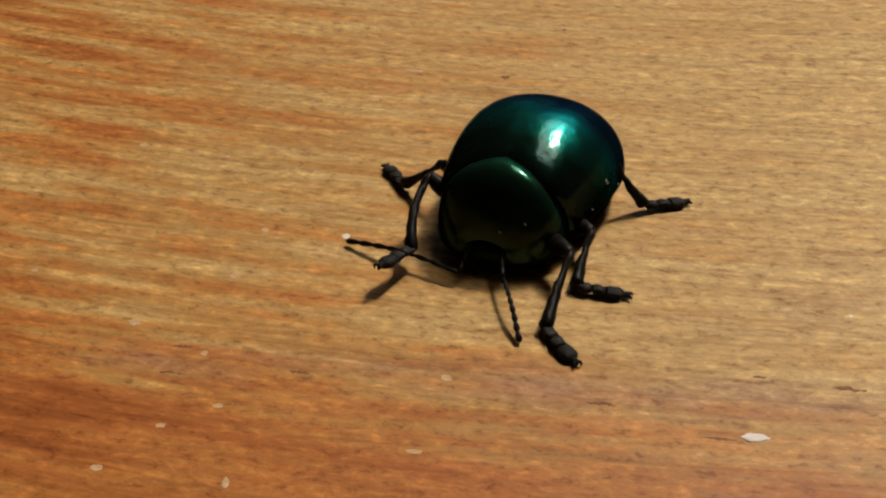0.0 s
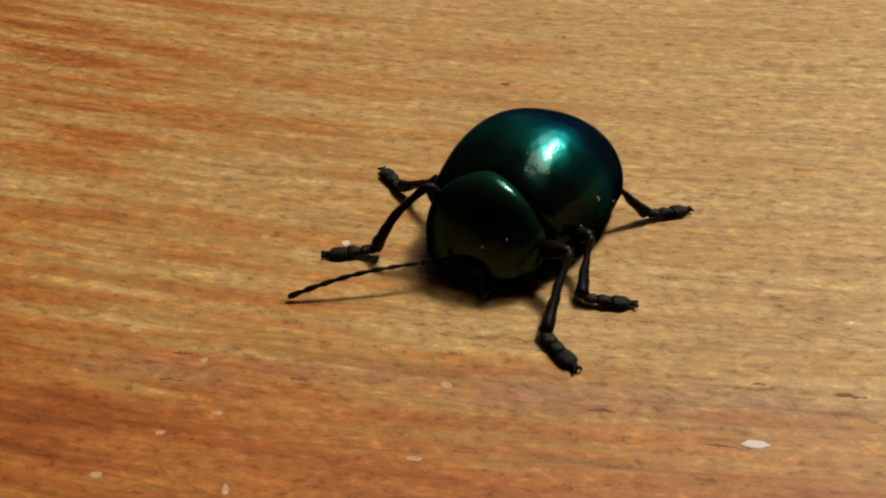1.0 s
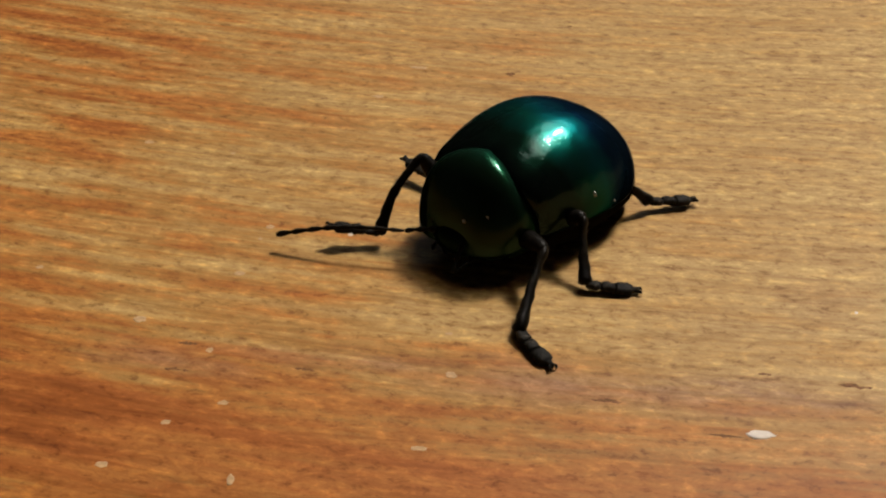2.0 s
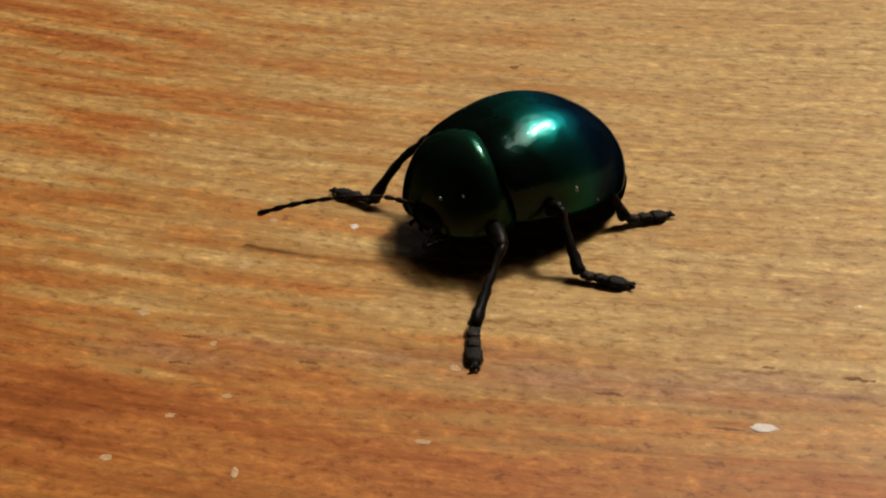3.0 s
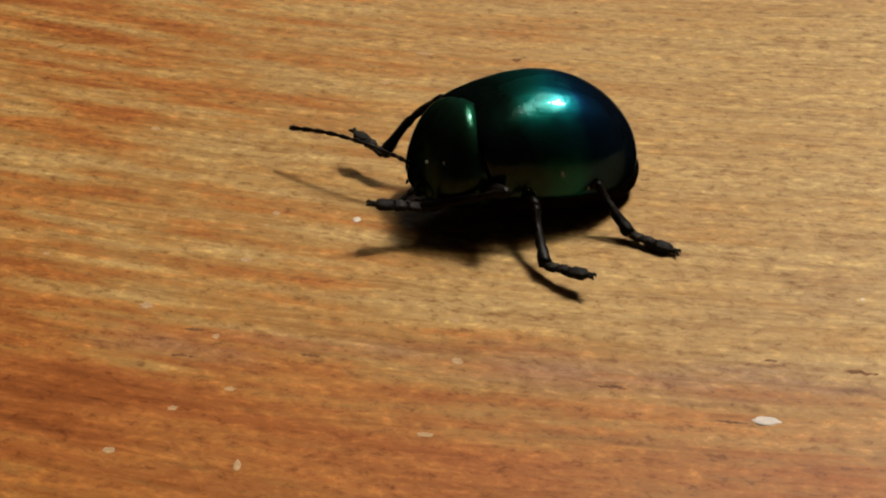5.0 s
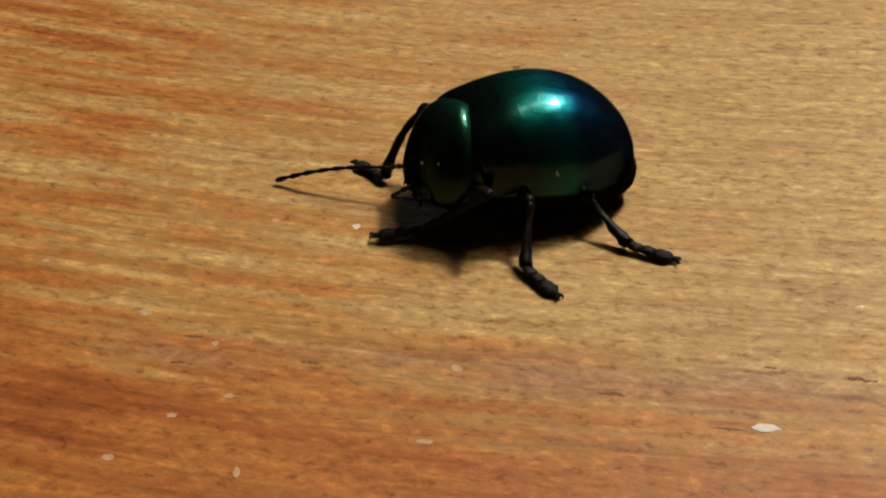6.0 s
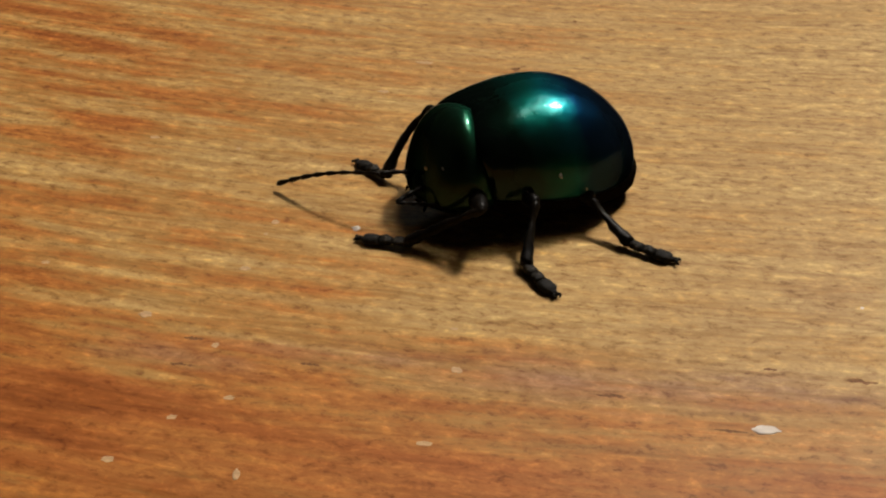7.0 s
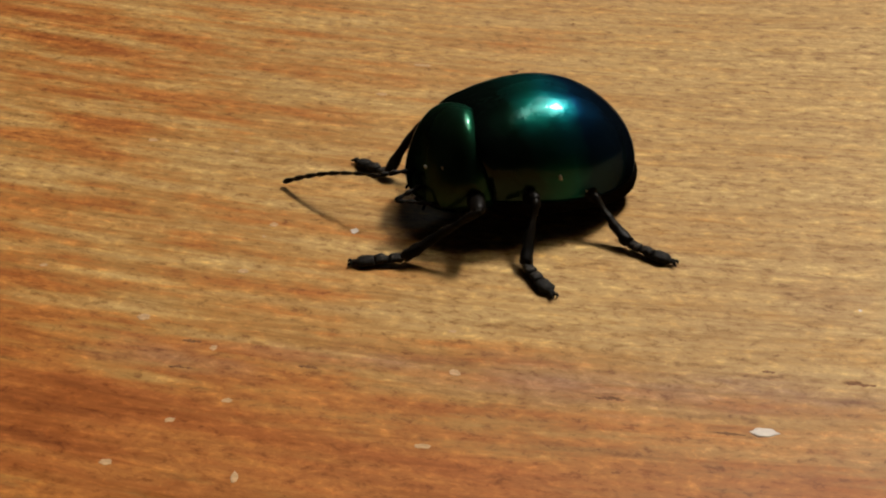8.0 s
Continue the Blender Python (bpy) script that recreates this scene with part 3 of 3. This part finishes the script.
# how far the knees lean ahead and to the left
LEAN = {"LF": [(0, -0.4, 1.7), (1.7, -0.4, 1.7), (2.8, -0.2, 1.7), (4.0, 0, 1.6), (4.3, 0.4, 3.2), (8, 0.3, 3.2)], "LM": [(0, -0.3, 1.8), (2.8, 0, 1.8), (5.5, 0, 2.4), (8, 0, 2.4)],
        "RF": [(0, 0.2, -1.6), (0.3, 0.4, -0.8), (1.7, 0.4, -0.8), (2.5, -0.7, 0), (4.2, -0.6, 0), (4.6, -1.0, 0), (5.3, -0.75, 0), (8, -0.75, 0)],
        "RM": [(0, 0, 0), (1.7, 0, 0), (2.3, -2.5, 0), (8, -2.5, 0)]}
# each feeler, in the beetle's own space: seconds, turn to its left and rise of the first joints, then of the rest
ANTENNA_RIGHT = [(0, 0, -20, -97, -2), (0.3, -77, -29, -37, 0), (0.4, -57, -20, -36, -3), (0.5, -60, -10, -82, -5), (0.7, -48, 8, -48, -8), (0.8, -78, -19, -43, -1), (1, -48, 2, -48, -6), (1.2, -75, -20, -38, 0), (1.3, -60, -8, -125, -4), (1.5, -57, 6, -81, -8), (1.6, -44, 8, -76, -11), (1.7, -20, 13, -70, -16), (2.2, -76, -17, -51, -3), (2.8, -69, 11, -69, -17), (2.9, -30, -2, -72, -19), (3, -49, 10, -49, -16), (3.2, -47, 4, -47, -22), (3.3, -52, 1, -52, -25), (3.5, -9, 72, -9, 43), (3.6, -54, 6, -77, -7), (3.7, -70, 9, -70, -18), (3.8, -59, 6, -59, -20), (3.9, -60, 6, -60, -20), (4, -63, 10, -63, -16), (4.1, -81, 42, -81, 14), (4.2, -76, 21, -76, -7), (4.3, -76, 7, -76, -20), (4.4, -68, 5, -68, -21), (4.5, -10, 54, -10, 25), (4.6, -3, 52, -3, 24), (4.7, -56, 35, -56, 5), (5.2, -80, -25, -55, -13), (5.8, -82, -28, -27, -17), (6.2, -70, -24, -39, -16), (6.6, -68, -25, -43, -12), (7, -4, 6, -50, -22), (7.6, -5, -2, -52, -22), (8, -5, -2, -55, -23)]
ANTENNA_LEFT = [(0, 25, -12, 32, -11), (0.1, 25, -12, 29, -11), (0.35, 20, -34, 168, 0), (0.55, 20, -34, 168, 0), (0.8, 25, -12, 1, -6), (0.9, 20, -30, 85, -4), (1, 20, -34, 165, 0), (1.15, 20, -34, 165, 0), (1.35, 25, -12, 56, -16), (1.5, 20, -34, 165, 0), (1.6, 20, -34, 172, 0), (4.6, 20, -34, 172, 0), (5.6, 12, -14, 150, -8), (8, 12, -14, 152, -8)]


def between(rows, t):
    """Values of the rows at t, eased from row to row."""
    for a, b in zip(rows, rows[1:]):
        if t <= b[0]:
            u = min(1, max(0, (t - a[0]) / (b[0] - a[0])))
            u = u * u * (3 - 2 * u)
            return [p + (q - p) * u for p, q in zip(a[1:], b[1:])]
    return list(rows[-1][1:])


def glide(rows, t):
    """Values of the rows at t along a smooth curve through them."""
    i = max(0, min(len(rows) - 2, sum(1 for r in rows if r[0] <= t) - 1))
    a, b = rows[i], rows[i + 1]
    u, step = (t - a[0]) / (b[0] - a[0]), b[0] - a[0]
    out = []
    for k in range(1, len(a)):
        def slope(j):
            if j <= 0 or j >= len(rows) - 1:
                return 0.0
            l = (rows[j][k] - rows[j - 1][k]) / (rows[j][0] - rows[j - 1][0])
            r = (rows[j + 1][k] - rows[j][k]) / (rows[j + 1][0] - rows[j][0])
            return 0.0 if l * r <= 0 else 2 * l * r / (l + r)
        m0, m1 = slope(i) * step, slope(i + 1) * step
        out.append((2 * u**3 - 3 * u**2 + 1) * a[k] + (u**3 - 2 * u**2 + u) * m0 + (3 * u**2 - 2 * u**3) * b[k] + (u**3 - u**2) * m1)
    return out


def body_pose(t):
    x, y, z, yaw, pitch, roll = glide(BODY, t)
    turn = Matrix.Rotation(radians(yaw), 4, "Z") @ Matrix.Rotation(radians(pitch), 4, "Y") @ Matrix.Rotation(radians(roll), 4, "X")
    return Matrix.Translation(Vector((x, y, z)) * MM) @ turn


def along(origin, way, up):
    """A pose whose x axis runs along way and whose z axis leans towards up."""
    x = way.normalized()
    y = up.cross(x).normalized()
    z = x.cross(y)
    m = Matrix((x, y, z)).transposed().to_4x4()
    m.translation = origin * MM
    return m


def leg_poses(mark, t):
    hip, lf, lt, lr, thick = LEGS[mark]
    ax, ay, az, heading = between(FEET[mark], t)
    home = body_pose(t).inverted()
    ankle = (home @ (Vector((ax, ay, az)) * MM)) / MM
    reach = ankle - hip
    d = min(max(reach.length, abs(lf - lt) + 0.3), (lf + lt) * 0.995)
    ankle = hip + reach.normalized() * d
    a = (lf * lf - lt * lt + d * d) / (2 * d)
    h = math.sqrt(max(0.0, lf * lf - a * a))
    way = reach.normalized()
    up = Vector((0, 0, 1))
    tilt = up + Vector((*between(LEAN[mark], t), 0)) if mark in LEAN else up
    pole = (tilt - way * tilt.dot(way)).normalized()
    knee = hip + way * a + pole * h
    foot = home.to_3x3() @ Vector((math.cos(radians(heading)), math.sin(radians(heading)), -0.09 if az < 0.45 else 0.15))
    return (along(hip, knee - hip, pole), along(knee, ankle - knee, pole), along(ankle, foot, up))


def motions():
    times = [k / 10 for k in range(81)]
    walk(beetle, [(t, body_pose(t)) for t in times])
    for mark, pieces in LEG_PARTS.items():
        rows = [leg_poses(mark, t) for t in times]
        for i, ob in enumerate(pieces):
            walk(ob, [(t, r[i]) for t, r in zip(times, rows)])
    for side, rows in ((1, ANTENNA_LEFT), (-1, ANTENNA_RIGHT)):
        base = Vector((3.9, side * 0.55, 1.2))
        first, second = FEELERS[side]
        keys, tips = [], []
        for t in times:
            turn, rise, turn_tip, rise_tip = (radians(v) for v in between(rows, t))
            way = Vector((math.cos(rise) * math.cos(turn), math.cos(rise) * math.sin(turn), math.sin(rise)))
            tip = Vector((math.cos(rise_tip) * math.cos(turn_tip), math.cos(rise_tip) * math.sin(turn_tip), math.sin(rise_tip)))
            root = along(base, way, Vector((0, 0, 1)))
            keys.append((t, root))
            tips.append((t, root.inverted() @ along(base + way * SCAPE, tip, Vector((0, 0, 1)))))
        walk(first, keys)
        walk(second, tips)


motions()
